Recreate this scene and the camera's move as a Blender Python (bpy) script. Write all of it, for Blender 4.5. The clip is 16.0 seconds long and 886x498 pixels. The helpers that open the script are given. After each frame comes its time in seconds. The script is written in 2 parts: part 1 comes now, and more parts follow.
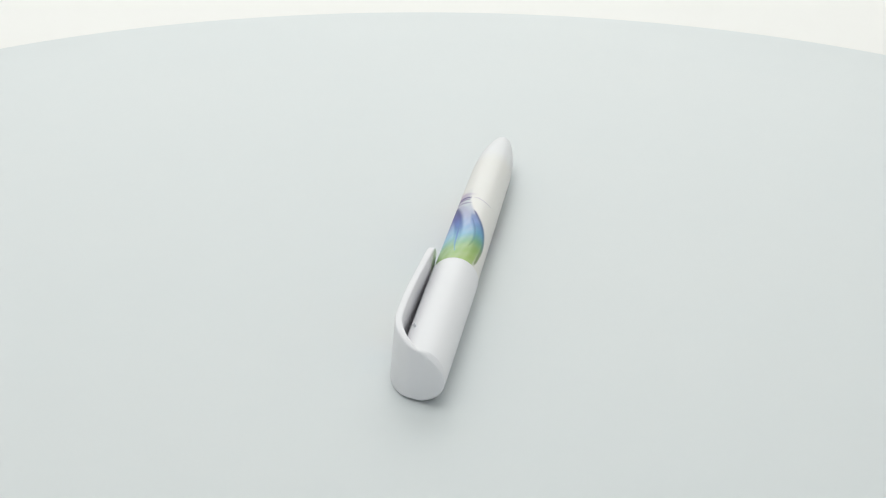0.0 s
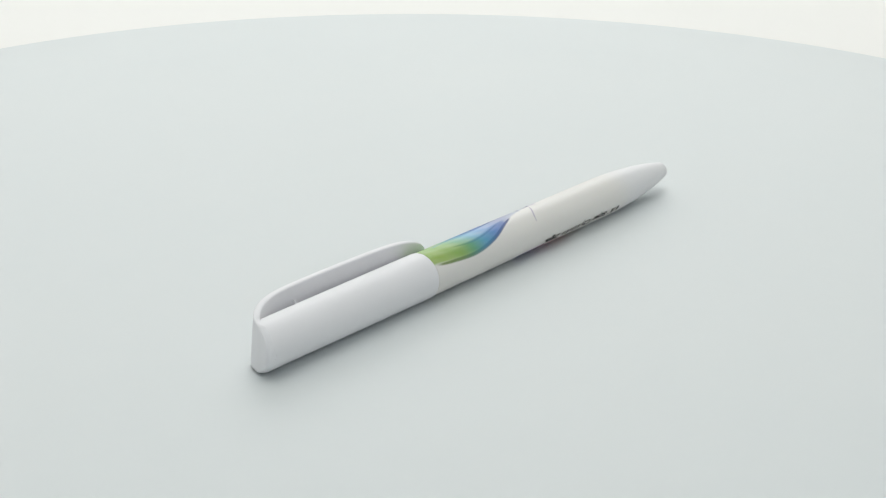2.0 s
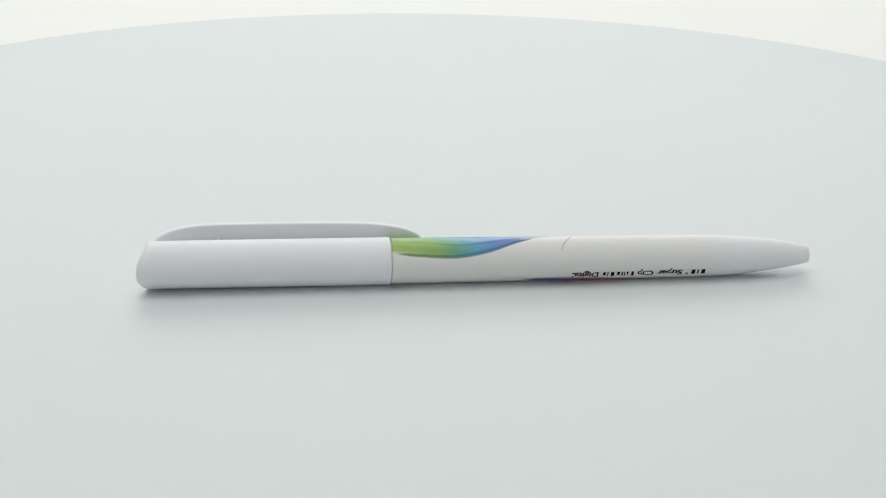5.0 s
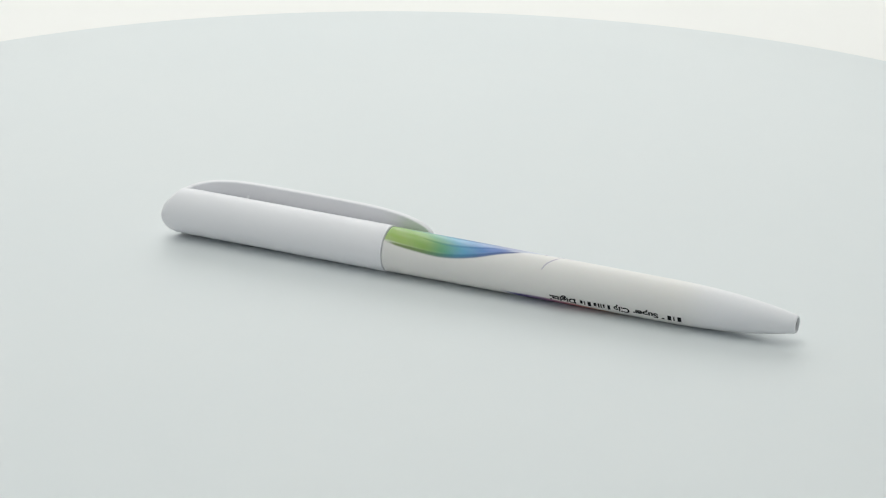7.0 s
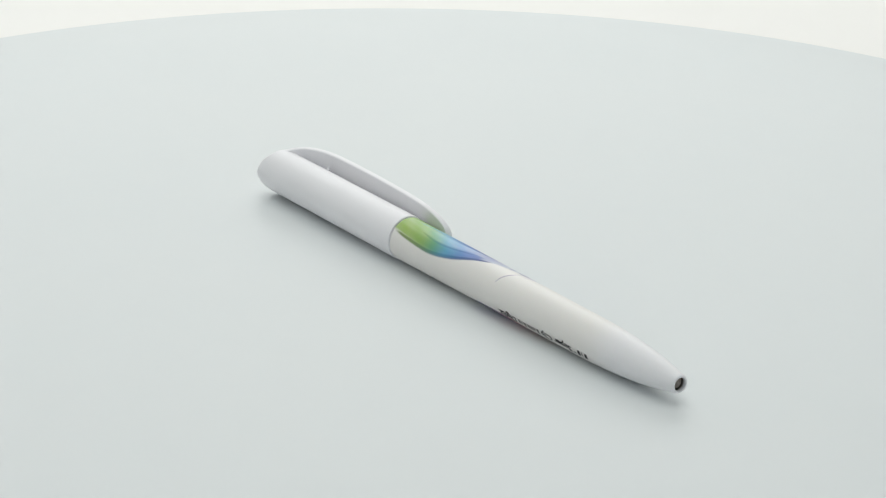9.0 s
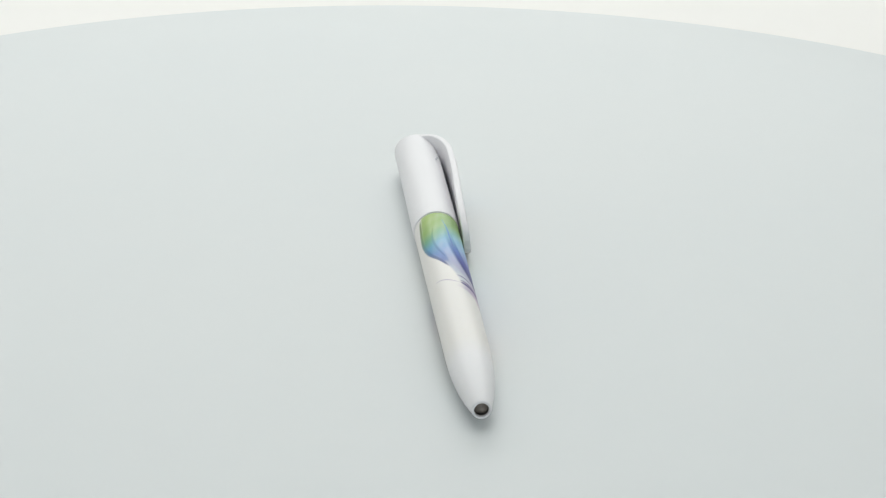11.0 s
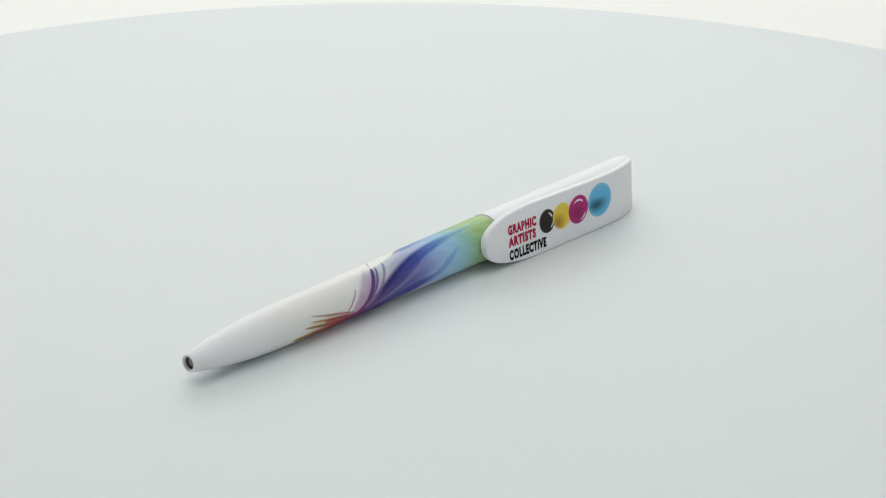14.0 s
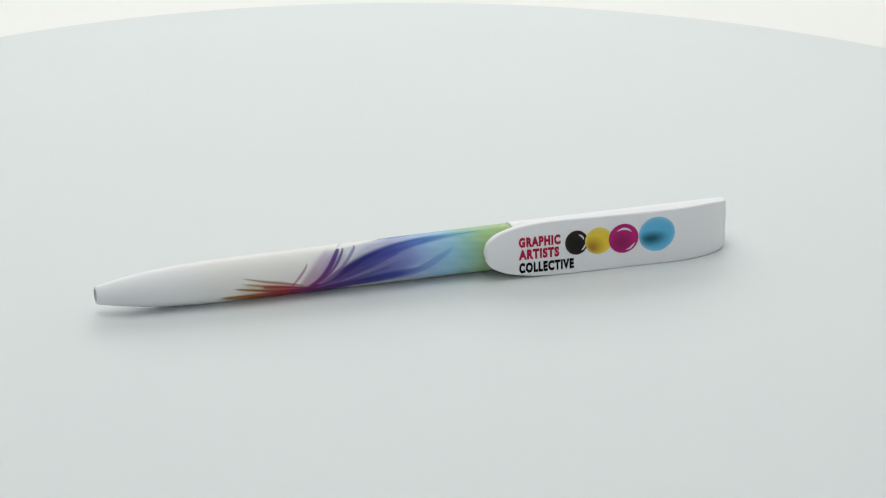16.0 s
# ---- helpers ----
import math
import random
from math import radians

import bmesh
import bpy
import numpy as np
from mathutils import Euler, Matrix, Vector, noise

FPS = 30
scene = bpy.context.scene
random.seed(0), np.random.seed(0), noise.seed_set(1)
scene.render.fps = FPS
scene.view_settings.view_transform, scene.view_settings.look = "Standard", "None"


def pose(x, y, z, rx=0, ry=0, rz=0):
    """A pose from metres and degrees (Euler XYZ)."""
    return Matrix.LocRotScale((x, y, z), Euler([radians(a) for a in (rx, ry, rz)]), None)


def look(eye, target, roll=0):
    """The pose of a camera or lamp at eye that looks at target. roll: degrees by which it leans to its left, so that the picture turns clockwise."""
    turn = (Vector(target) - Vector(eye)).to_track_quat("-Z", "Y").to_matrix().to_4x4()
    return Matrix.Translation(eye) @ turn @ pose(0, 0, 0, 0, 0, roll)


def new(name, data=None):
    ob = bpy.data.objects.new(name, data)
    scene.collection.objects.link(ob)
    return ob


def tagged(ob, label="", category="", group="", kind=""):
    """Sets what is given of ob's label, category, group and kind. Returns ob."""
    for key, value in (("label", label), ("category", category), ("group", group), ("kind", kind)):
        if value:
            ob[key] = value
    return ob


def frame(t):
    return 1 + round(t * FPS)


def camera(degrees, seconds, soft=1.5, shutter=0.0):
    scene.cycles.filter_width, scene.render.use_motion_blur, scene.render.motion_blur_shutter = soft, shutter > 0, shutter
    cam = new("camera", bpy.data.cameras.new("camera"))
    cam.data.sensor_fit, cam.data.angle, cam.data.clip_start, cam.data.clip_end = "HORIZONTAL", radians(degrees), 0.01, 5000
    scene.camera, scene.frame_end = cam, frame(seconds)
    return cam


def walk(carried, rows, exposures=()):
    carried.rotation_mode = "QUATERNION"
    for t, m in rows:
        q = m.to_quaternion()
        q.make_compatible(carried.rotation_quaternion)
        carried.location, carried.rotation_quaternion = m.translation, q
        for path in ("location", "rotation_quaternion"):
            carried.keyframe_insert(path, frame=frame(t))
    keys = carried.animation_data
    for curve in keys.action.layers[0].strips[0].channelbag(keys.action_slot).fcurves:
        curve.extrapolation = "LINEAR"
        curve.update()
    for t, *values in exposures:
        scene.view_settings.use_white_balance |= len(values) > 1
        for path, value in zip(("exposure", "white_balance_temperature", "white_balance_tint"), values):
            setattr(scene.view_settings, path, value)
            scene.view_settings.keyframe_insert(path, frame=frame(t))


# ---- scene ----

MM = 0.001
SECONDS = 16.0

# camera on a tripod, looking down at the turntable
EYE = (-0.00206, -0.52141, 0.20896)
AIM = (-0.00206, 0.01666, 0.0)
cam = camera(19.10, SECONDS, soft=1.2)
walk(cam, [(0.0, look(EYE, AIM, 1.10)), (SECONDS, look(EYE, AIM, 1.10))], [(0.0, -0.01), (1.5, -0.03), (SECONDS, -0.04)])

# turning of the platter: degrees at the start and degrees a second
TURN_START, TURN_RATE = 83.90, -15.178
# the pen's own place on the platter
PEN_SEAT = pose(0, -2.15 * MM, 4.90 * MM, 0, 0.50, -1.07)


def turned(t):
    return pose(0, 0, 0, 0, 0, TURN_START + TURN_RATE * t)


# ---- world and lights: a closed white tent with unseen lamps inside ----
world = bpy.data.worlds.new("world")
scene.world = world
world.use_nodes = True
world.node_tree.nodes["Background"].inputs[0].default_value = (0.8, 0.87, 1.0, 1)
world.node_tree.nodes["Background"].inputs[1].default_value = 0.2


def area_lamp(name, eye, target, size_x, size_y, watts, colour):
    data = bpy.data.lights.new(name, "AREA")
    data.shape, data.size, data.size_y, data.energy, data.color = "RECTANGLE", size_x, size_y, watts, colour
    ob = new(name, data)
    ob.matrix_world = look(eye, target)
    return ob


area_lamp("ceiling_lamp", (-0.06, 0.05, 0.90), (-0.02, 0.0, 0.0), 0.82, 0.74, 2.93, (0.966, 0.983, 0.974))
# soft lamp added out of view before the back wall, for wide forward shadows
area_lamp("back_soft_lamp", (-0.06, 0.67, 0.40), (0.0, 0.0, 0.0), 0.80, 0.44, 2.28, (0.966, 0.983, 0.974))
# cool fill lamp added unseen behind the camera, to brighten faces turned to it
area_lamp("front_fill_lamp", (0.08, -0.82, 0.46), (0.0, 0.0, 0.02), 0.95, 0.40, 0.52, (0.62, 0.83, 1.0))


# ---- materials ----
def material(name, colour, rough=0.5, spread=0.03, scale=60.0, bump=0.0, bump_scale=400.0, coat=0.0, ramp_to=None, specular=0.5):
    """Two scales of noise over a base colour, with fine relief."""
    mat = bpy.data.materials.new(name)
    mat.use_nodes = True
    nt = mat.node_tree
    bsdf = nt.nodes["Principled BSDF"]
    coord = nt.nodes.new("ShaderNodeTexCoord")
    big, fine = nt.nodes.new("ShaderNodeTexNoise"), nt.nodes.new("ShaderNodeTexNoise")
    big.inputs["Scale"].default_value, fine.inputs["Scale"].default_value = scale, scale * 14
    big.inputs["Detail"].default_value = fine.inputs["Detail"].default_value = 3
    for n in (big, fine):
        nt.links.new(coord.outputs["Object"], n.inputs["Vector"])
    add = nt.nodes.new("ShaderNodeMath")
    add.operation = "MULTIPLY_ADD"
    add.inputs[1].default_value = 0.4
    nt.links.new(fine.outputs["Fac"], add.inputs[0])
    nt.links.new(big.outputs["Fac"], add.inputs[2])
    mix = nt.nodes.new("ShaderNodeMix")
    mix.data_type = "RGBA"
    low = [c * (1 - spread) for c in colour]
    high = [min(1, c * (1 + spread)) for c in (ramp_to or colour)]
    mix.inputs["A"].default_value, mix.inputs["B"].default_value = (*low, 1), (*high, 1)
    nt.links.new(add.outputs[0], mix.inputs["Factor"])
    nt.links.new(mix.outputs["Result"], bsdf.inputs["Base Color"])
    bsdf.inputs["Roughness"].default_value = rough
    bsdf.inputs["Specular IOR Level"].default_value = specular
    bsdf.inputs["Coat Weight"].default_value = coat
    bsdf.inputs["Coat Roughness"].default_value = 0.15
    if bump:
        relief, b = nt.nodes.new("ShaderNodeTexNoise"), nt.nodes.new("ShaderNodeBump")
        relief.inputs["Scale"].default_value = bump_scale
        b.inputs["Strength"].default_value, b.inputs["Distance"].default_value = bump, 0.0001
        nt.links.new(coord.outputs["Object"], relief.inputs["Vector"])
        nt.links.new(relief.outputs["Fac"], b.inputs["Height"])
        nt.links.new(b.outputs["Normal"], bsdf.inputs["Normal"])
    return mat


def printed_material(name, attribute, rough=0.3, specular=0.5):
    """Ink colours stored on the mesh as the artwork, under a thin gloss."""
    mat = bpy.data.materials.new(name)
    mat.use_nodes = True
    nt = mat.node_tree
    bsdf = nt.nodes["Principled BSDF"]
    col = nt.nodes.new("ShaderNodeAttribute")
    col.attribute_name = attribute
    coord, grain = nt.nodes.new("ShaderNodeTexCoord"), nt.nodes.new("ShaderNodeTexNoise")
    grain.inputs["Scale"].default_value = 900
    nt.links.new(coord.outputs["Object"], grain.inputs["Vector"])
    mix = nt.nodes.new("ShaderNodeMix")
    mix.data_type, mix.blend_type = "RGBA", "OVERLAY"
    mix.inputs["Factor"].default_value = 0.06
    nt.links.new(col.outputs["Color"], mix.inputs["A"])
    nt.links.new(grain.outputs["Color"], mix.inputs["B"])
    nt.links.new(mix.outputs["Result"], bsdf.inputs["Base Color"])
    bsdf.inputs["Roughness"].default_value = rough
    bsdf.inputs["Specular IOR Level"].default_value = specular
    return mat


BOUNCE_WALL = material("white_bounce_wall", (0.856, 0.86, 0.838), 0.9, 0.01, 12, 0.1, 900)
SWEEP = material("white_sweep_paper", (0.892, 0.878, 0.855), 0.9, 0.01, 12, 0.05, 700)
FRONT_BOUNCE = material("white_front_bounce", (0.80, 0.80, 0.80), 0.9, 0.05, 20, 0.1, 900)
PLATTER = material("matte_white_platter", (0.708, 0.748, 0.761), 0.55, 0.012, 9, 0.04, 1500, ramp_to=(0.722, 0.748, 0.752))
BASE = material("white_base_plastic", (0.7, 0.7, 0.7), 0.4, 0.02, 30)
PLASTIC = material("white_glossy_plastic", (0.885, 0.874, 0.898), 0.48, 0.008, 120, 0.03, 500, specular=0.4)
INK = printed_material("printed_barrel_ink", "ink", 0.40, 0.32)
BALL_INK = printed_material("printed_ball_ink", "ink", 0.35, 0.2)
RED_INK = material("crimson_print", (0.46, 0.014, 0.062), 0.45, 0.05, 900, specular=0.15)
BLACK_INK = material("black_print", (0.005, 0.005, 0.007), 0.5, 0.05, 900, specular=0.12)
POINT = material("dull_brass_writing_point", (0.27, 0.235, 0.205), 0.45, 0.08, 500)
NECK = material("grey_joint_neck", (0.12, 0.12, 0.12), 0.5, 0.05, 500)


# ---- building helpers ----
def smooth(me, flat_over=None):
    for p in me.polygons:
        p.use_smooth = True
    if flat_over:
        me.set_sharp_from_angle(angle=radians(flat_over))


def part(name, bm, mat, parent, label="", flat_over=35):
    me = bpy.data.meshes.new(name)
    bmesh.ops.recalc_face_normals(bm, faces=bm.faces)
    bm.to_mesh(me)
    bm.free()
    for m in (mat if isinstance(mat, (list, tuple)) else [mat]):
        me.materials.append(m)
    smooth(me, flat_over)
    ob = new(name, me)
    if parent:
        ob.parent = parent
    if label:
        ob["label"] = label
    return ob


def lathe(bm, profile, sides, axis="X", closed_ends=(True, True)):
    """Rings of (place along the axis, radius)."""
    rings = []
    for s, r in profile:
        ring = []
        for k in range(sides):
            a = 2 * math.pi * k / sides
            u, v = r * math.sin(a), r * math.cos(a)
            ring.append(bm.verts.new((s, u, v) if axis == "X" else (u, v, s)))
        rings.append(ring)
    for a, b in zip(rings, rings[1:]):
        for k in range(sides):
            bm.faces.new((a[k], a[(k + 1) % sides], b[(k + 1) % sides], b[k]))
    if closed_ends[0]:
        bm.faces.new(rings[0])
    if closed_ends[1]:
        bm.faces.new(rings[-1])
    return rings


def slab(name, x0, x1, y0, y1, z0, z1, mat, label, category):
    bm = bmesh.new()
    bmesh.ops.create_cube(bm, size=1.0, matrix=Matrix.Translation(((x0 + x1) / 2, (y0 + y1) / 2, (z0 + z1) / 2))
                          @ Matrix.Diagonal((x1 - x0, y1 - y0, z1 - z0, 1)))
    return tagged(part(name, bm, mat, None), label, category, kind="structure")


# ---- the floor, and unseen white walls and ceiling added to bounce light ----
FLOOR_Z = -0.030
slab("floor", -0.70, 0.70, -0.95, 0.80, FLOOR_Z - 0.02, FLOOR_Z, SWEEP, "white paper floor of a photo tent", "floor")
slab("wall_north", -0.70, 0.70, 0.80, 0.82, FLOOR_Z - 0.02, 0.95, BOUNCE_WALL, "unseen white back wall added to bounce light", "wall")
slab("wall_west", -0.72, -0.70, -0.95, 0.82, FLOOR_Z - 0.02, 0.95, BOUNCE_WALL, "unseen white side wall added to bounce light", "wall")
slab("wall_east", 0.70, 0.72, -0.95, 0.82, FLOOR_Z - 0.02, 0.95, BOUNCE_WALL, "unseen white side wall added to bounce light", "wall")
# unseen reflector behind the camera, white to lift the pen's near side
slab("wall_south", -0.72, 0.72, -0.97, -0.95, FLOOR_Z - 0.02, 0.95, FRONT_BOUNCE, "unseen white front wall added to bounce light", "wall")
slab("ceiling", -0.72, 0.72, -0.97, 0.82, 0.95, 0.97, BOUNCE_WALL, "unseen white ceiling added to bounce light", "ceiling")


# ---- the turntable ----
def build_turntable():
    table = tagged(new("turntable"), "round matte white turntable on white paper floor", "turntable")
    table.location = (0, 0, FLOOR_Z)
    bm = bmesh.new()
    lathe(bm, [(0.0, 0.094), (0.001, 0.095), (0.0195, 0.090), (0.0212, 0.088)], 96, "Z")
    part("base", bm, BASE, table, "low white plastic drive base")
    bm = bmesh.new()
    top, radius = 0.0, 0.2082
    rings = lathe(bm, [(top - 0.009, radius - 0.0012), (top - 0.008, radius), (top - 0.0012, radius),
                       (top - 0.0004, radius - 0.0003), (top, radius - 0.0012)], 256, "Z", (True, False))
    last = rings[-1]
    for f in (0.85, 0.6, 0.3, 0.1):
        ring = [bm.verts.new((v.co.x * f, v.co.y * f, top)) for v in rings[-1]]
        for k in range(len(ring)):
            bm.faces.new((last[k], last[(k + 1) % len(ring)], ring[(k + 1) % len(ring)], ring[k]))
        last = ring
    bm.faces.new(last)
    # the disc sits a few millimetres off the spindle
    bmesh.ops.translate(bm, verts=bm.verts, vec=(-3.28 * MM, -5.0 * MM, 0))
    platter = part("platter", bm, PLATTER, table, "flat matte white disc")
    return table, platter


turntable, platter = build_turntable()


# ---- the pen; its own space: x along the axis to the tip, y towards the clip, z up ----
CAP_R, CAP_FRONT, BARREL_BACK, TIP = 5.02, -13.70, -13.50, 76.7
CLIP_FACE, CLIP_THICK, WRAP_X, WRAP_A = 7.7, 1.5, -48.8, 15.75
BLEND_Y, TAIL_ROUND = 2.0, 1.1


def tail_edge(y):
    """Where the tail's outer face stands, at the side distance y."""
    if y > BLEND_Y:
        return WRAP_X - WRAP_A * math.sqrt(max(0, 1 - (y / CLIP_FACE) ** 2))
    d = BLEND_Y - y
    q = min(TAIL_ROUND, max(0.0, TAIL_ROUND - 5.02 - y))
    return tail_edge(BLEND_Y + 1e-6) - 0.51 * d + TAIL_ROUND - math.sqrt(TAIL_ROUND ** 2 - q * q)


def tail_fat(y):
    """The band swells into the solid end of the tail."""
    return float(soft_step(-y, -0.5, 2.5))


def axis_height(s):
    return 4.90 - 0.0087 * s


def clip_bow(s, height):
    """How far the clip's face leans in towards the barrel, at a height over the table; less towards the tail."""
    return (0.10 * height + 0.002 * height ** 2) * (1 - 0.5 * float(soft_step(-s, 18, 44)))


def clip_line(s):
    """The clip's outer face at table height: its free end bends in a little."""
    return CLIP_FACE - 0.5 * float(soft_step(s, -32, -4))


def on_clip(s, height, lift):
    """A point on the clip's printed face."""
    return (s * MM, (clip_line(s) - clip_bow(s, height) + lift) * MM, (height - axis_height(s)) * MM)


def build_cap(pen):
    bm = bmesh.new()
    sides = 72
    rings = []

    def ring(place, r):
        out = []
        for k in range(sides):
            a = 2 * math.pi * k / sides
            y, z = r * math.sin(a), r * math.cos(a)
            out.append(bm.verts.new((place(y) * MM, y * MM, z * MM)))
        rings.append(out)

    ring(lambda y: CAP_FRONT + 4, 4.35)
    ring(lambda y: CAP_FRONT + 0.02, 4.35)
    ring(lambda y: CAP_FRONT, 4.85)
    ring(lambda y: CAP_FRONT - 0.12, CAP_R)

    def end(y):
        return tail_edge(y) + 0.9 + 0.9 * tail_fat(y)

    for f in (0.0, 0.25, 0.5, 0.75, 1.0):
        ring(lambda y, f=f: (CAP_FRONT - 0.3) * (1 - f) + end(y) * f, CAP_R)
    for r in (4.4, 3.4, 2.2, 1.2, 0.3):
        ring(end, r)
    for a, b in zip(rings, rings[1:]):
        for k in range(sides):
            bm.faces.new((a[k], a[(k + 1) % sides], b[(k + 1) % sides], b[k]))
    bm.faces.new(rings[-1])
    bm.faces.new(rings[0])
    cap = part("cap", bm, PLASTIC, pen, "glossy white plastic upper barrel")
    # small moulding tick in the slot under the clip
    bm = bmesh.new()
    bmesh.ops.create_cube(bm, size=1.0, matrix=pose(-49.7 * MM, 3.3 * MM, 4.2 * MM, -30) @ Matrix.Diagonal((0.5 * MM, 0.5 * MM, 1.2 * MM, 1)))
    bmesh.ops.bevel(bm, geom=bm.edges[:], offset=0.12 * MM, segments=2, affect="EDGES")
    part("moulding_tick", bm, PLASTIC, cap)
    return cap


def clip_stations():
    """Outer line of the clip band in plan, from the free end round the tail to the far side, with its normal and height range."""
    line = []
    n = 44
    for k in range(n):
        f = k / (n - 1)
        s = -5.9 - (abs(WRAP_X) - 5.9) * (0.35 * f + 0.65 * f ** 2.2)
        line.append((s, clip_line(s)))
    for k in range(1, 37):
        a = math.acos(BLEND_Y / CLIP_FACE) * k / 36
        line.append((WRAP_X - WRAP_A * math.sin(a), CLIP_FACE * math.cos(a)))
    for k in range(1, 25):
        y = BLEND_Y - (BLEND_Y + 4.96) * (1 - (1 - k / 24) ** 1.5)
        line.append((tail_edge(y), y))
    out = []
    for k, (s, y) in enumerate(line):
        a, b = line[max(0, k - 1)], line[min(len(line) - 1, k + 1)]
        d = Vector((b[0] - a[0], b[1] - a[1])).normalized()
        inward = Vector((-d.y, d.x))
        if k < 60 and inward.y > 0:
            inward = -inward
        mid, half = 6.0 - axis_height(s), 6.0
        if s > -26 and y > 5:
            u = min(1.0, (s + 26) / 20.1)
            half *= max(0.0, 1 - u ** 2.6) ** (1 / 2.6)
        low, high = mid - half, mid + half
        if s < WRAP_X - 0.001:
            crown = CAP_R - 0.012
            if y >= 0:
                f = (CLIP_FACE - y) / CLIP_FACE
                f = f * f * (3 - 2 * f)
                high, low = high * (1 - f) + crown * f, low * (1 - f) - crown * f
            else:
                high = math.sqrt(max(0.01, crown ** 2 - y * y))
                low = -high
        out.append((s, y, inward, low, high))
    return out


def build_clip(pen):
    bm = bmesh.new()
    rings = []
    stations = clip_stations()
    for s, y, inward, low, high in stations:
        h = max(0.02, (high - low) / 2)
        tail = float(soft_step(-y, -3.5, 0.0))
        fat = tail_fat(y)
        inward = inward.lerp(Vector((1, 0)), tail)
        mid, t = (high + low) / 2, (CLIP_THICK + 2.1 * fat) / 2
        lean = 0.5 + 0.5 * float(soft_step(y, 0.0, CLIP_FACE - 1.0))
        ring = []
        for sx, sz in ((1, 1), (1, -1), (-1, -1), (-1, 1)):
            c = min(0.38 + (1.37 * fat if sx > 0 else 0), h * 0.8, t)
            for j in range(4):
                a = math.pi / 2 * j / 3
                # corner arcs run round the section in order
                ca, sa = (math.cos(a), math.sin(a))
                if (sx, sz) == (1, 1):
                    dx, dz = sa, ca
                elif (sx, sz) == (1, -1):
                    dx, dz = ca, -sa
                elif (sx, sz) == (-1, -1):
                    dx, dz = -sa, -ca
                else:
                    dx, dz = -ca, sa
                across = sx * (t - c) + dx * c
                up = mid + sz * (h - c) + dz * c
                p = Vector((s, y)) + inward * (t - across + lean * clip_bow(s, up + axis_height(s)))
                ring.append(bm.verts.new((p.x * MM, p.y * MM, up * MM)))
        rings.append(ring)
    n = len(rings[0])
    for a, b in zip(rings, rings[1:]):
        for k in range(n):
            bm.faces.new((a[k], a[(k + 1) % n], b[(k + 1) % n], b[k]))
    bm.faces.new(rings[0])
    bm.faces.new(rings[-1])
    return part("clip", bm, PLASTIC, pen, "broad flat white clip band wrapping the tail")


# ---- the barrel's printed artwork, in millimetres along and degrees round (0 on top, clip side positive) ----
BARREL_SIDES, BARREL_STEPS = 192, 420


def barrel_radius(s):
    if s < 46:
        return 4.85 - 0.33 * (s + 13.5) / 59.5
    u = (s - 46) / (TIP - 46)
    return 4.52 - 2.68 * u ** 2.55


# ink colour along the barrel
HUES = ((-14, (0.31, 0.48, 0.085)), (-8, (0.26, 0.47, 0.10)), (-4, (0.11, 0.40, 0.23)), (0, (0.08, 0.38, 0.60)),
        (6, (0.05, 0.20, 0.60)), (14, (0.018, 0.038, 0.34)), (21, (0.026, 0.024, 0.22)), (27, (0.065, 0.02, 0.21)), (31, (0.16, 0.018, 0.19)),
        (34.5, (0.34, 0.016, 0.12)), (38, (0.45, 0.024, 0.04)), (41, (0.46, 0.045, 0.025)), (45, (0.42, 0.13, 0.016)), (52, (0.52, 0.29, 0.025)))


def hue(s):
    xs = [h[0] for h in HUES]
    return np.stack([np.interp(s, xs, [h[1][c] for h in HUES]) for c in range(3)], -1)


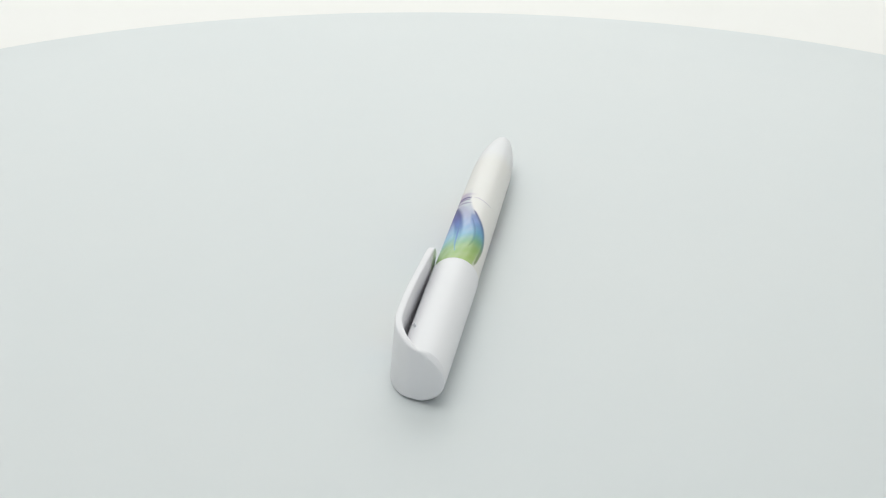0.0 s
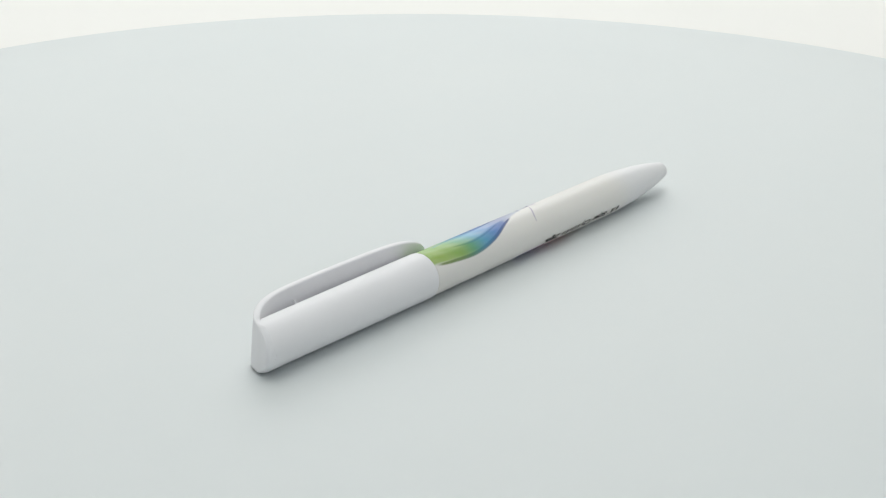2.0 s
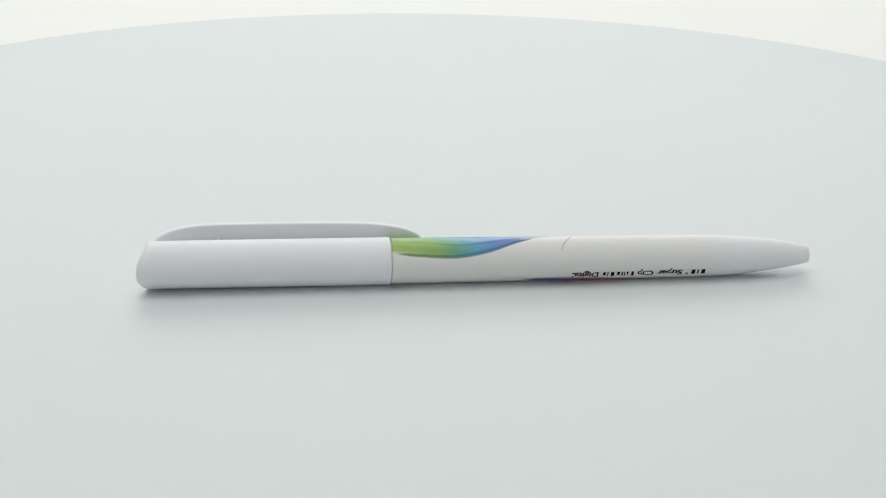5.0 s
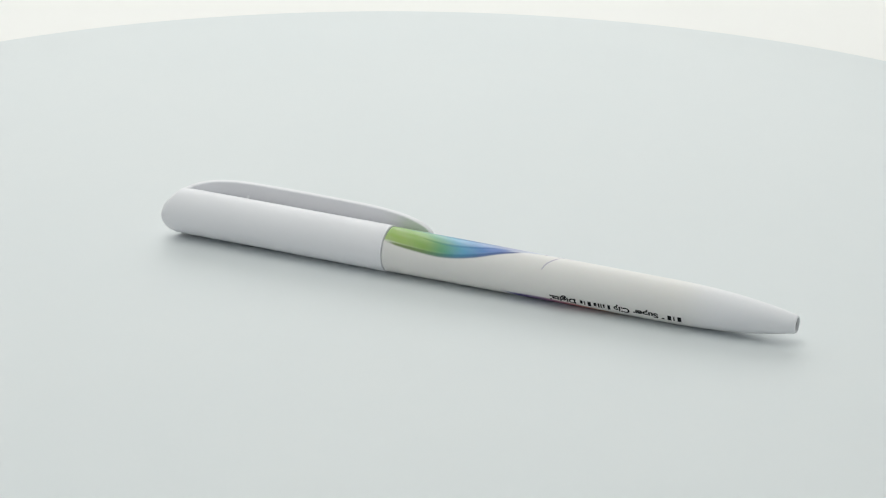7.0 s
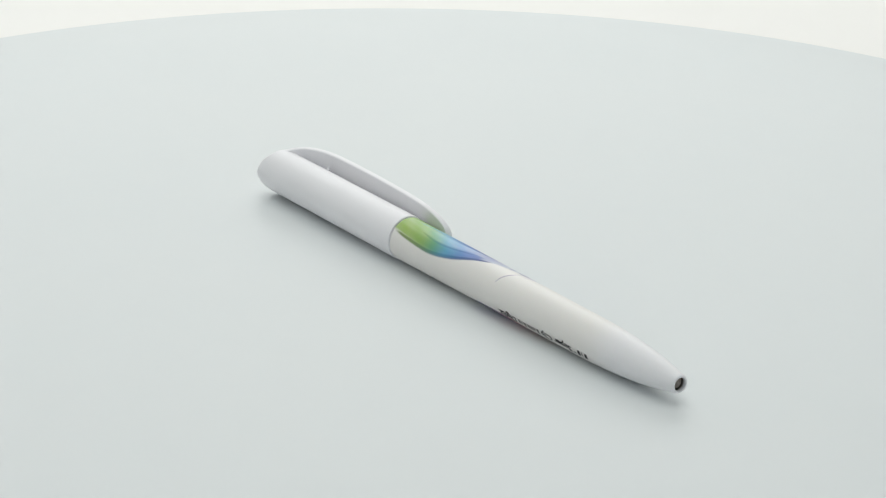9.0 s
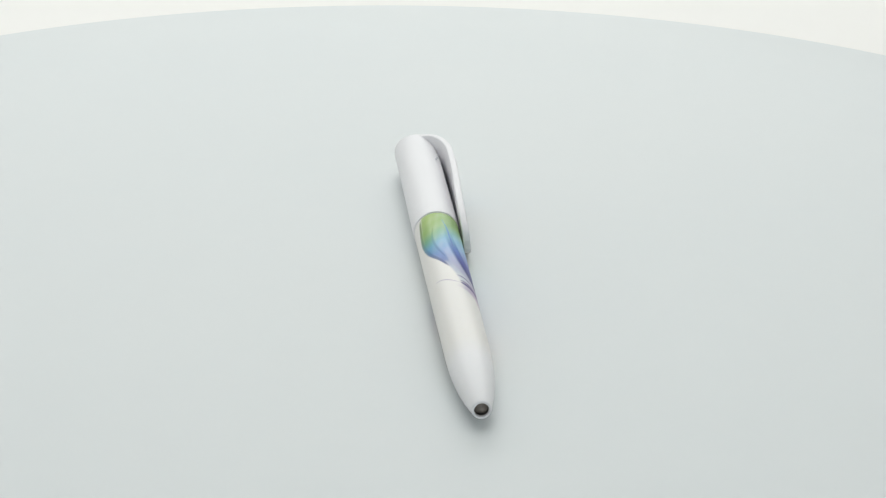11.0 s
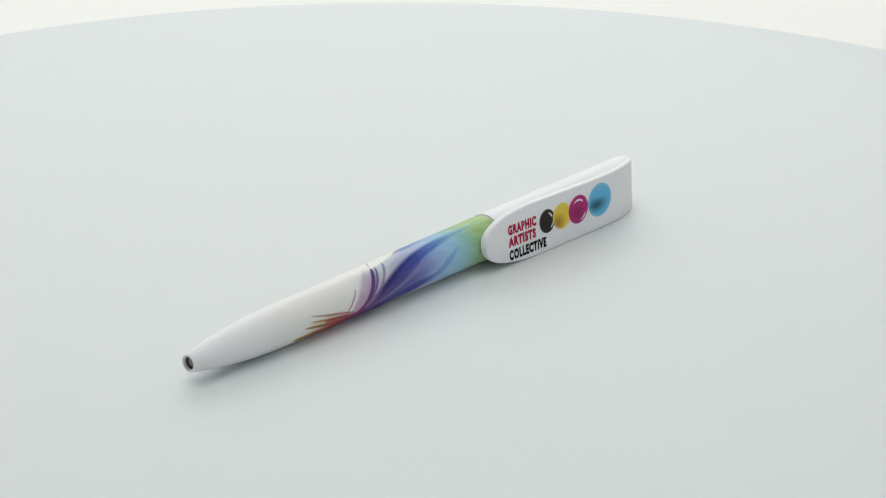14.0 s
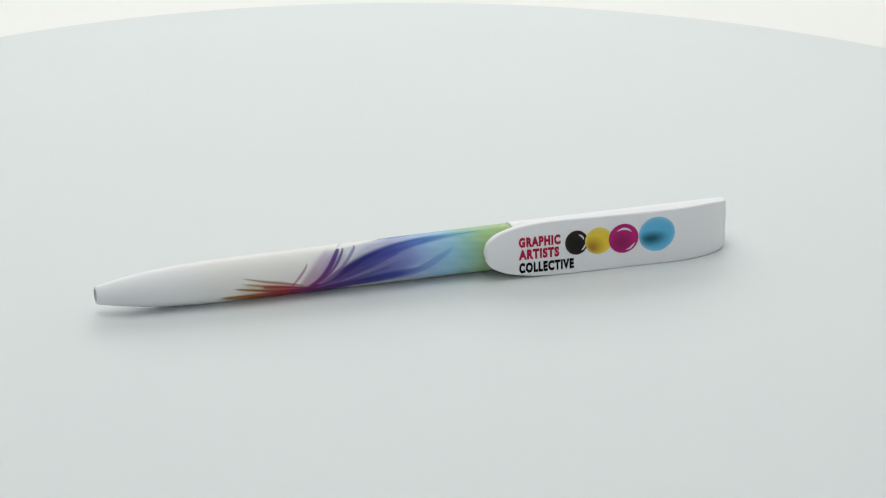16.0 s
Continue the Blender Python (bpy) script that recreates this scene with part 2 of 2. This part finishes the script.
# strands: way points (along, round), widest half width in mm, strength, paler (or darker if negative), shift of hue along
STRANDS = (
    (((-13, -50), (-8, -56), (0, -60), (7, -46), (13, -20), (17, -3)), 0.5, 0.9, -0.5, -3),
    (((-13, -30), (-4, -42), (4, -38), (10, -18), (15, -4)), 1.4, 0.65, -0.15, -4),
    (((-6, -20), (0, -28), (6, -22), (12, -6)), 0.3, 0.5, -0.4, -2),
    (((4, 52), (9, 62), (15, 78), (21, 96), (27, 116), (32, 130)), 3.2, 0.84, 0.20, 0),
    (((10, 72), (16, 92), (22, 110), (28, 124), (33, 132)), 2.3, 0.82, 0.12, 1),
    (((9, 8), (14, 22), (19, 42), (24, 72)), 1.9, 0.42, 0.45, 3),
    (((-7, 17), (-2, 15), (4, 19), (10, 29), (15, 42), (19, 56), (23, 74), (27, 95), (31, 115), (36, 130)), 1.35, 1.0, -0.25, 0),
    (((6, 24), (11, 36), (17, 58), (22, 82), (27, 106)), 0.95, 0.75, 0.05, 1),
    (((12, 50), (17, 70), (22, 90), (27, 112)), 0.4, 0.55, 0.0, 1),
    (((8, 52), (14, 72), (20, 92), (26, 114)), 0.35, 0.4, 0.35, 1),
    (((14, 84), (19, 98), (25, 116), (30, 128)), 0.4, 0.5, 0.05, 1),
    (((-10, 6), (-5, 14), (1, 17), (6, 20)), 0.20, 0.8, 0.0, 8),
    (((0, 54), (3, 72), (6, 92), (9, 107), (13, 120), (20, 130), (30, 137)), 0.95, 0.6, 0.1, 1),
    (((4, 70), (8, 96), (13, 112), (20, 124), (28, 134)), 0.45, 0.6, 0.25, 1),
    (((6, 100), (11, 106), (17, 117), (24, 127), (30, 135), (36, 140)), 1.25, 0.9, -0.1, 2),
    (((26.4, 0), (28.0, 40), (30.2, 72), (32.4, 98), (34.4, 120)), 1.9, 0.6, 0.38, 2),
    (((30.4, 56), (31.4, 84), (32.8, 106), (34.2, 122)), 1.3, 0.38, 0.42, 2),
    (((24, 15), (26, 50), (28.5, 84), (31, 112)), 2.0, 0.50, 0.42, 2),
    (((25.3, 14), (25.6, 24), (27.0, 52), (28.5, 76), (30.4, 99), (33, 120)), 0.62, 0.95, -0.1, 1),
    (((24.2, 14), (24.5, 26), (25.9, 54), (27.4, 76), (29.6, 98), (32, 116)), 0.36, 0.85, 0.0, 2),
    (((21.5, 8), (22.0, 24), (23.9, 54), (25.7, 75), (28.6, 98)), 0.40, 0.75, 0.15, 4),
    (((32.6, 50), (33.2, 64), (34.4, 82), (35.6, 100), (36.5, 114)), 0.32, 0.7, 0.15, 0),
    (((22.4, -50), (23.0, -30), (24.4, -6), (25.4, 14)), 0.16, 0.6, 0.25, 4),
    (((49, 100), (44, 112), (38, 120), (33, 126)), 2.3, 0.5, 0.10, 7),
    (((47, 70), (42, 86), (37.5, 98), (33, 112)), 0.30, 0.75, -0.25, 3),
    (((47.2, 85), (42, 99), (37.7, 109), (33, 120)), 0.32, 0.8, -0.25, 3),
    (((49, 96), (43, 111), (39.4, 120), (34, 126)), 0.42, 0.95, -0.45, 2),
    (((43, 100), (39, 110), (35, 119), (31, 126)), 0.9, 0.8, -0.2, 0),
    (((51.8, 124), (46.5, 131), (41, 133), (36, 131), (28, 136)), 1.15, 0.97, -0.25, 0),
    (((52, 134), (45, 140), (38, 146), (30, 152), (22, 158)), 1.5, 0.95, 0.0, 0),
    (((50, 150), (42, 160), (34, 170), (27, 188), (20, 206), (14, 226)), 1.4, 0.8, 0.1, 0),
    (((46, 192), (38, 202), (30, 212), (22, 219), (15, 222)), 1.2, 0.85, 0.0, 8),
    (((46, 166), (38, 178), (30, 196), (24, 208)), 1.3, 0.6, 0.2, 8),
)


def spline(points, count):
    """A smooth line through the way points."""
    p = np.array(points, float)
    p = np.vstack([2 * p[0] - p[1], p, 2 * p[-1] - p[-2]])
    out = []
    for k in range(1, len(p) - 2):
        for u in np.linspace(0, 1, count, endpoint=False):
            a, b, c, d = p[k - 1:k + 3]
            out.append(0.5 * (2 * b + (c - a) * u + (2 * a - 5 * b + 4 * c - d) * u * u + (3 * b - a - 3 * c + d) * u ** 3))
    out.append(p[-2])
    return np.array(out)


def soft_step(x, a, b):
    u = np.clip((x - a) / (b - a), 0, 1)
    return u * u * (3 - 2 * u)


def artwork(s, deg):
    """Linear ink colour for each point of the barrel."""
    coat, plain = np.array((0.842, 0.818, 0.79)), np.array((0.85, 0.842, 0.86))
    f = soft_step(s, 50.0, 62.0)[..., None]
    col = coat * (1 - f) + plain * f
    # green and pale blue wash near the joint
    edge = np.interp(s, (-14, -8, -2, 2, 7, 13, 17, 21, 26), (-47, -55, -60, -58, -46, -20, -4, 8, 18))
    far = np.interp(s, (-14, -6, 0, 6, 14, 22, 30), (175, 175, 170, 165, 160, 155, 150))
    inside = soft_step(deg, edge - 3, edge + 7) * (1 - soft_step(deg, far - 40, far + 10))
    amount = np.interp(s, (-14, -9, -4, 1, 6, 12, 18, 24, 29, 33), (0.95, 0.95, 0.90, 0.86, 0.80, 0.66, 0.50, 0.32, 0.15, 0.0))
    streak = 0.94 + 0.06 * np.sin(deg * 0.23 + s * 0.9) * np.sin(deg * 0.11 - s * 0.35 + 1.0)
    fall = 1 - 0.08 * soft_step(deg, 70, 135)
    a = (inside * amount * streak * fall)[..., None]
    wash = hue(s - 1.5 - 3.5 * (1 - soft_step(deg, -45, 10)))
    veil = (0.08 + 0.30 * soft_step(s, -7, 0))[..., None] * soft_step(deg, -30, 30)[..., None]
    wash = wash * (1 - veil) + veil * np.array((0.32, 0.66, 0.92))
    col = col * (1 - a) + wash * a
    mid_r = 4.8
    for points, width, strength, pale, shift in STRANDS:
        line = spline(points, 32)
        rows = np.nonzero((s[:, 0] > line[:, 0].min() - 4) & (s[:, 0] < line[:, 0].max() + 4))[0]
        here = slice(rows[0], rows[-1] + 1)
        s_here, deg_here = s[here], deg[here]
        best = np.full(s_here.shape, 1e9)
        along = np.zeros(s_here.shape)
        for k, (ps, pd) in enumerate(line):
            gap = (deg_here - pd + 180) % 360 - 180
            d2 = (s_here - ps) ** 2 + (np.radians(gap) * mid_r) ** 2
            near = d2 < best
            best = np.where(near, d2, best)
            along = np.where(near, k / (len(line) - 1), along)
        wide = width * (0.25 + 0.75 * np.sin(np.pi * np.clip(along * 0.9 + 0.05, 0, 1)))
        a = (1 - soft_step(np.sqrt(best), wide * 0.5, wide * 1.3)) * strength
        a = a * soft_step(along, -0.02, 0.10 if width < 1.2 else 0.30) * (1 - soft_step(along, 0.90, 1.03))
        ink = hue(s_here + shift)
        ink = ink * (1 + pale) if pale < 0 else ink * (1 - pale) + pale * np.array((0.70, 0.62, 0.85))
        col[here] = col[here] * (1 - a[..., None]) + ink * a[..., None]
    return np.clip(col, 0, 1)


def build_barrel(pen):
    s = np.concatenate([np.linspace(BARREL_BACK, 54, BARREL_STEPS - 60, endpoint=False), np.linspace(54, TIP - 0.25, 60)])
    s_all = np.concatenate([[BARREL_BACK + 0.01], s, [TIP - 0.06, TIP, TIP, TIP - 0.5, TIP - 0.9, TIP - 5]])
    r_all = np.concatenate([[4.4], [barrel_radius(v) for v in s], [1.78, 1.68, 1.42, 1.40, 1.38, 1.36]])
    r_all[1] -= 0.12
    turn = np.arange(BARREL_SIDES) * 2 * np.pi / BARREL_SIDES
    co = np.empty((len(s_all), BARREL_SIDES, 3))
    co[..., 0] = s_all[:, None]
    co[..., 1] = r_all[:, None] * np.sin(turn)
    co[..., 2] = r_all[:, None] * np.cos(turn)
    n, m = len(s_all), BARREL_SIDES
    i, k = np.meshgrid(np.arange(n - 1), np.arange(m), indexing="ij")
    kk = (k + 1) % m
    faces = np.stack([i * m + k, i * m + kk, (i + 1) * m + kk, (i + 1) * m + k], -1).reshape(-1, 4)
    me = bpy.data.meshes.new("barrel")
    me.from_pydata((co * MM).reshape(-1, 3).tolist(), [], faces.tolist())
    deg = np.degrees(turn)
    ss, dd = np.meshgrid(s_all, np.where(deg > 240, deg - 360, deg), indexing="ij")
    ink = np.ones((n * m, 4))
    ink[:, :3] = artwork(ss, dd).reshape(-1, 3)
    # bore wall past the rim coloured dark, for the shade inside the hole
    ink[-2 * m:, :3] = (0.14, 0.12, 0.105)
    layer = me.attributes.new("ink", "FLOAT_COLOR", "POINT")
    layer.data.foreach_set("color", ink.ravel())
    me.materials.append(INK)
    me.flip_normals()
    smooth(me, 40)
    barrel = new("barrel", me)
    barrel.parent = pen
    barrel["label"] = "white lower barrel with rainbow swirl print"
    bm = bmesh.new()
    lathe(bm, [((BARREL_BACK - 5) * MM, 4.3 * MM), ((BARREL_BACK + 5) * MM, 4.3 * MM)], 48)
    part("neck", bm, NECK, barrel)
    # writing point drawn back inside the bore
    bm = bmesh.new()
    lathe(bm, [((TIP - 8) * MM, 1.34 * MM), ((TIP - 1.3) * MM, 1.34 * MM), ((TIP - 1.0) * MM, 1.0 * MM), ((TIP - 0.7) * MM, 0.5 * MM), ((TIP - 0.5) * MM, 0.25 * MM)], 24)
    part("writing_point", bm, POINT, barrel, "dull brass retracted writing point")
    return barrel


def lettering(words, s_start, s_end, z_low, z_high, mat, clip):
    """One printed line on the clip's face, drawn to a given length and height."""
    curve = bpy.data.curves.new("lettering", "FONT")
    curve.body, curve.size, curve.offset, curve.space_character = words, 1.0, 0.064, 1.20
    curve.resolution_u = 4
    ob = new("lettering_source", curve)
    bpy.context.view_layer.update()
    me = bpy.data.meshes.new_from_object(ob.evaluated_get(bpy.context.evaluated_depsgraph_get()))
    bpy.data.objects.remove(ob)
    co = np.array([v.co for v in me.vertices])
    lo, hi = co.min(0), co.max(0)
    u, w = (co[:, 0] - lo[0]) / (hi[0] - lo[0]), (co[:, 1] - lo[1]) / (hi[1] - lo[1])
    s = s_start + (s_end - s_start) * u
    z = z_low + (z_high - z_low) * w
    for v, a, b in zip(me.vertices, s, z):
        v.co = on_clip(float(a), float(b), 0.03)
    me.materials.append(mat)
    line = new("lettering", me)
    line.parent = clip
    line["label"] = "crimson printed word" if mat is RED_INK else "black printed word"
    return line


def ball_print(clip, s, z, r, tall, dark, base, light, label, glints, shade, lift):
    """A printed picture of a shiny ball: a disc of ink with its own drawn shading."""
    rings, sides = 14, 48
    verts, ink = [], []
    for i in range(rings + 1):
        rr = r * i / rings
        for k in range(sides if i else 1):
            a = 2 * math.pi * k / sides
            x, y = rr / r * math.cos(a), rr / r * math.sin(a)
            verts.append(on_clip(s - x * r, z + y * tall, lift))
            c = np.array(base)
            d = math.hypot((x - shade[0]) / shade[2], (y - shade[1]) / shade[3])
            f = float(np.clip(1.25 - d, 0, 1))
            c = c * (1 - f) + np.array(dark) * f
            f = float(np.clip((i / rings - 0.8) * 2.5, 0, 0.4)) + 0.35 * float(np.clip(y - 0.35, 0, 1))
            c = c * (1 - f) + np.array(light) * f
            ink.append((*c, 1))
    faces = [(0, 1 + k, 1 + (k + 1) % sides) for k in range(sides)]
    for i in range(1, rings):
        a, b = 1 + (i - 1) * sides, 1 + i * sides
        faces += [(a + k, b + k, b + (k + 1) % sides, a + (k + 1) % sides) for k in range(sides)]
    me = bpy.data.meshes.new("printed_ball")
    me.from_pydata(verts, [], faces)
    layer = me.attributes.new("ink", "FLOAT_COLOR", "POINT")
    layer.data.foreach_set("color", np.array(ink).ravel())
    me.materials.append(BALL_INK)
    ob = new("printed_ball", me)
    ob.parent = clip
    ob["label"] = label
    # crescent glints of the printed picture
    for k, (start, stop, radius, width) in enumerate(glints):
        bm = bmesh.new()
        n = 14
        pairs = []
        for j in range(n + 1):
            f = j / n
            a = math.radians(start + (stop - start) * f)
            w = width * math.sin(math.pi * (0.06 + 0.88 * f)) / 2
            pairs.append([bm.verts.new(on_clip(s - q * r * math.cos(a), z + q * tall * math.sin(a), lift + 0.015))
                          for q in (radius - w, radius + w)])
        for p, q in zip(pairs, pairs[1:]):
            bm.faces.new((p[0], p[1], q[1], q[0]))
        part("glint", bm, GLINT, ob)
    return ob


GLINT = material("pale_print", (0.72, 0.70, 0.72), 0.35, 0.05, 900)


LINE_START, LINE_PITCH = 53.6, 2.108


def on_barrel(em, rise):
    """A point of the small line of writing: ems along from the tip end, cap heights up; the letters stand towards the table."""
    s = LINE_START - em * LINE_PITCH
    a = math.radians(-112.5 + 4.0 * (s - 28) / 26 - 17.5 * rise)
    r = barrel_radius(s) + 0.05
    return (s * MM, r * math.sin(a) * MM, r * math.cos(a) * MM)


def barrel_word(barrel, words, em_start, em_end):
    curve = bpy.data.curves.new("small_word", "FONT")
    curve.body, curve.size, curve.offset, curve.resolution_u = words, 1.0, 0.036, 3
    ob = new("lettering_source", curve)
    bpy.context.view_layer.update()
    me = bpy.data.meshes.new_from_object(ob.evaluated_get(bpy.context.evaluated_depsgraph_get()))
    bpy.data.objects.remove(ob)
    co = np.array([v.co for v in me.vertices])
    lo, hi = co[:, 0].min(), co[:, 0].max()
    for v, c in zip(me.vertices, co):
        v.co = on_barrel(em_start + (em_end - em_start) * (c[0] - lo) / (hi - lo), c[1] / 0.70)
    me.materials.append(BLACK_INK)
    word = new("small_word", me)
    word.parent = barrel
    word["label"] = "small black printed word"


def model_line(barrel):
    """The small dark line low on the side away from the clip: words, and plain bars for the maker's two names."""
    barrel_word(barrel, "Super", 2.40, 5.00)
    barrel_word(barrel, "Clip", 5.34, 7.00)
    barrel_word(barrel, "Digital", 10.95, 13.68)
    # start, width and foot and head of each bar, in ems and cap heights
    bars = ((0.04, 0.3, 0, 1), (0.72, 0.11, 0, 1), (1.06, 0.3, 0, 1), (1.78, 0.2, 0.66, 1.0),
            (7.36, 0.2, 0, 1), (7.92, 0.13, 0, 0.72), (8.24, 0.09, 0, 0.98), (8.46, 0.13, 0, 0.9), (8.78, 0.22, 0, 0.72),
            (9.36, 0.26, 0, 1), (9.96, 0.09, 0, 0.98), (10.22, 0.22, 0, 0.72))
    for em, wide, foot, head in bars:
        bm = bmesh.new()
        cols = [[bm.verts.new(on_barrel(e, foot + (head - foot) * j / 3)) for e in (em, em + 1.3 * wide)] for j in range(4)]
        for p, q in zip(cols, cols[1:]):
            bm.faces.new((p[0], p[1], q[1], q[0]))
        part("printed_bar", bm, BLACK_INK, barrel)


def build_pen():
    pen = tagged(new("ballpoint_pen"), "white plastic ballpoint pen with rainbow swirl print lying on turntable", "pen")
    build_cap(pen)
    clip = build_clip(pen)
    barrel = build_barrel(pen)
    lettering("GRAPHIC", -13.4, -22.85, 6.8, 9.0, RED_INK, clip)
    lettering("ARTISTS", -13.35, -22.5, 4.15, 6.37, RED_INK, clip)
    lettering("COLLECTIVE", -13.35, -25.8, 1.2, 3.5, BLACK_INK, clip)
    ball_print(clip, -26.5, 6.78, 2.6, 2.65, (0.008, 0.006, 0.006), (0.022, 0.014, 0.010), (0.05, 0.03, 0.02), "printed black ball",
               ((15, 75, 0.66, 0.16), (-60, -10, 0.78, 0.14)), (0, -0.1, 0.9, 0.9), 0.02)
    ball_print(clip, -31.55, 6.7, 3.15, 2.95, (0.42, 0.22, 0.02), (0.84, 0.61, 0.05), (0.90, 0.74, 0.26), "printed yellow ball",
               (), (-0.5, -0.45, 0.8, 0.7), 0.035)
    ball_print(clip, -37.3, 6.67, 3.45, 3.24, (0.27, 0.008, 0.10), (0.50, 0.016, 0.19), (0.44, 0.012, 0.16), "printed magenta ball",
               ((40, 130, 0.66, 0.15), (-80, -25, 0.82, 0.12)), (-0.15, -0.25, 0.75, 0.65), 0.05)
    ball_print(clip, -45.1, 6.86, 4.25, 3.85, (0.010, 0.10, 0.16), (0.12, 0.48, 0.76), (0.36, 0.68, 0.90), "printed cyan ball",
               (), (-0.30, -0.24, 0.85, 0.42), 0.035)
    model_line(barrel)
    return pen


pen = build_pen()


# ---- movement ----
def motions():
    times = [k / 5 for k in range(int(SECONDS * 5) + 1)]
    walk(platter, [(t, Matrix.Translation((0, 0, -FLOOR_Z)) @ turned(t)) for t in times])
    walk(pen, [(t, turned(t) @ PEN_SEAT) for t in times])


motions()
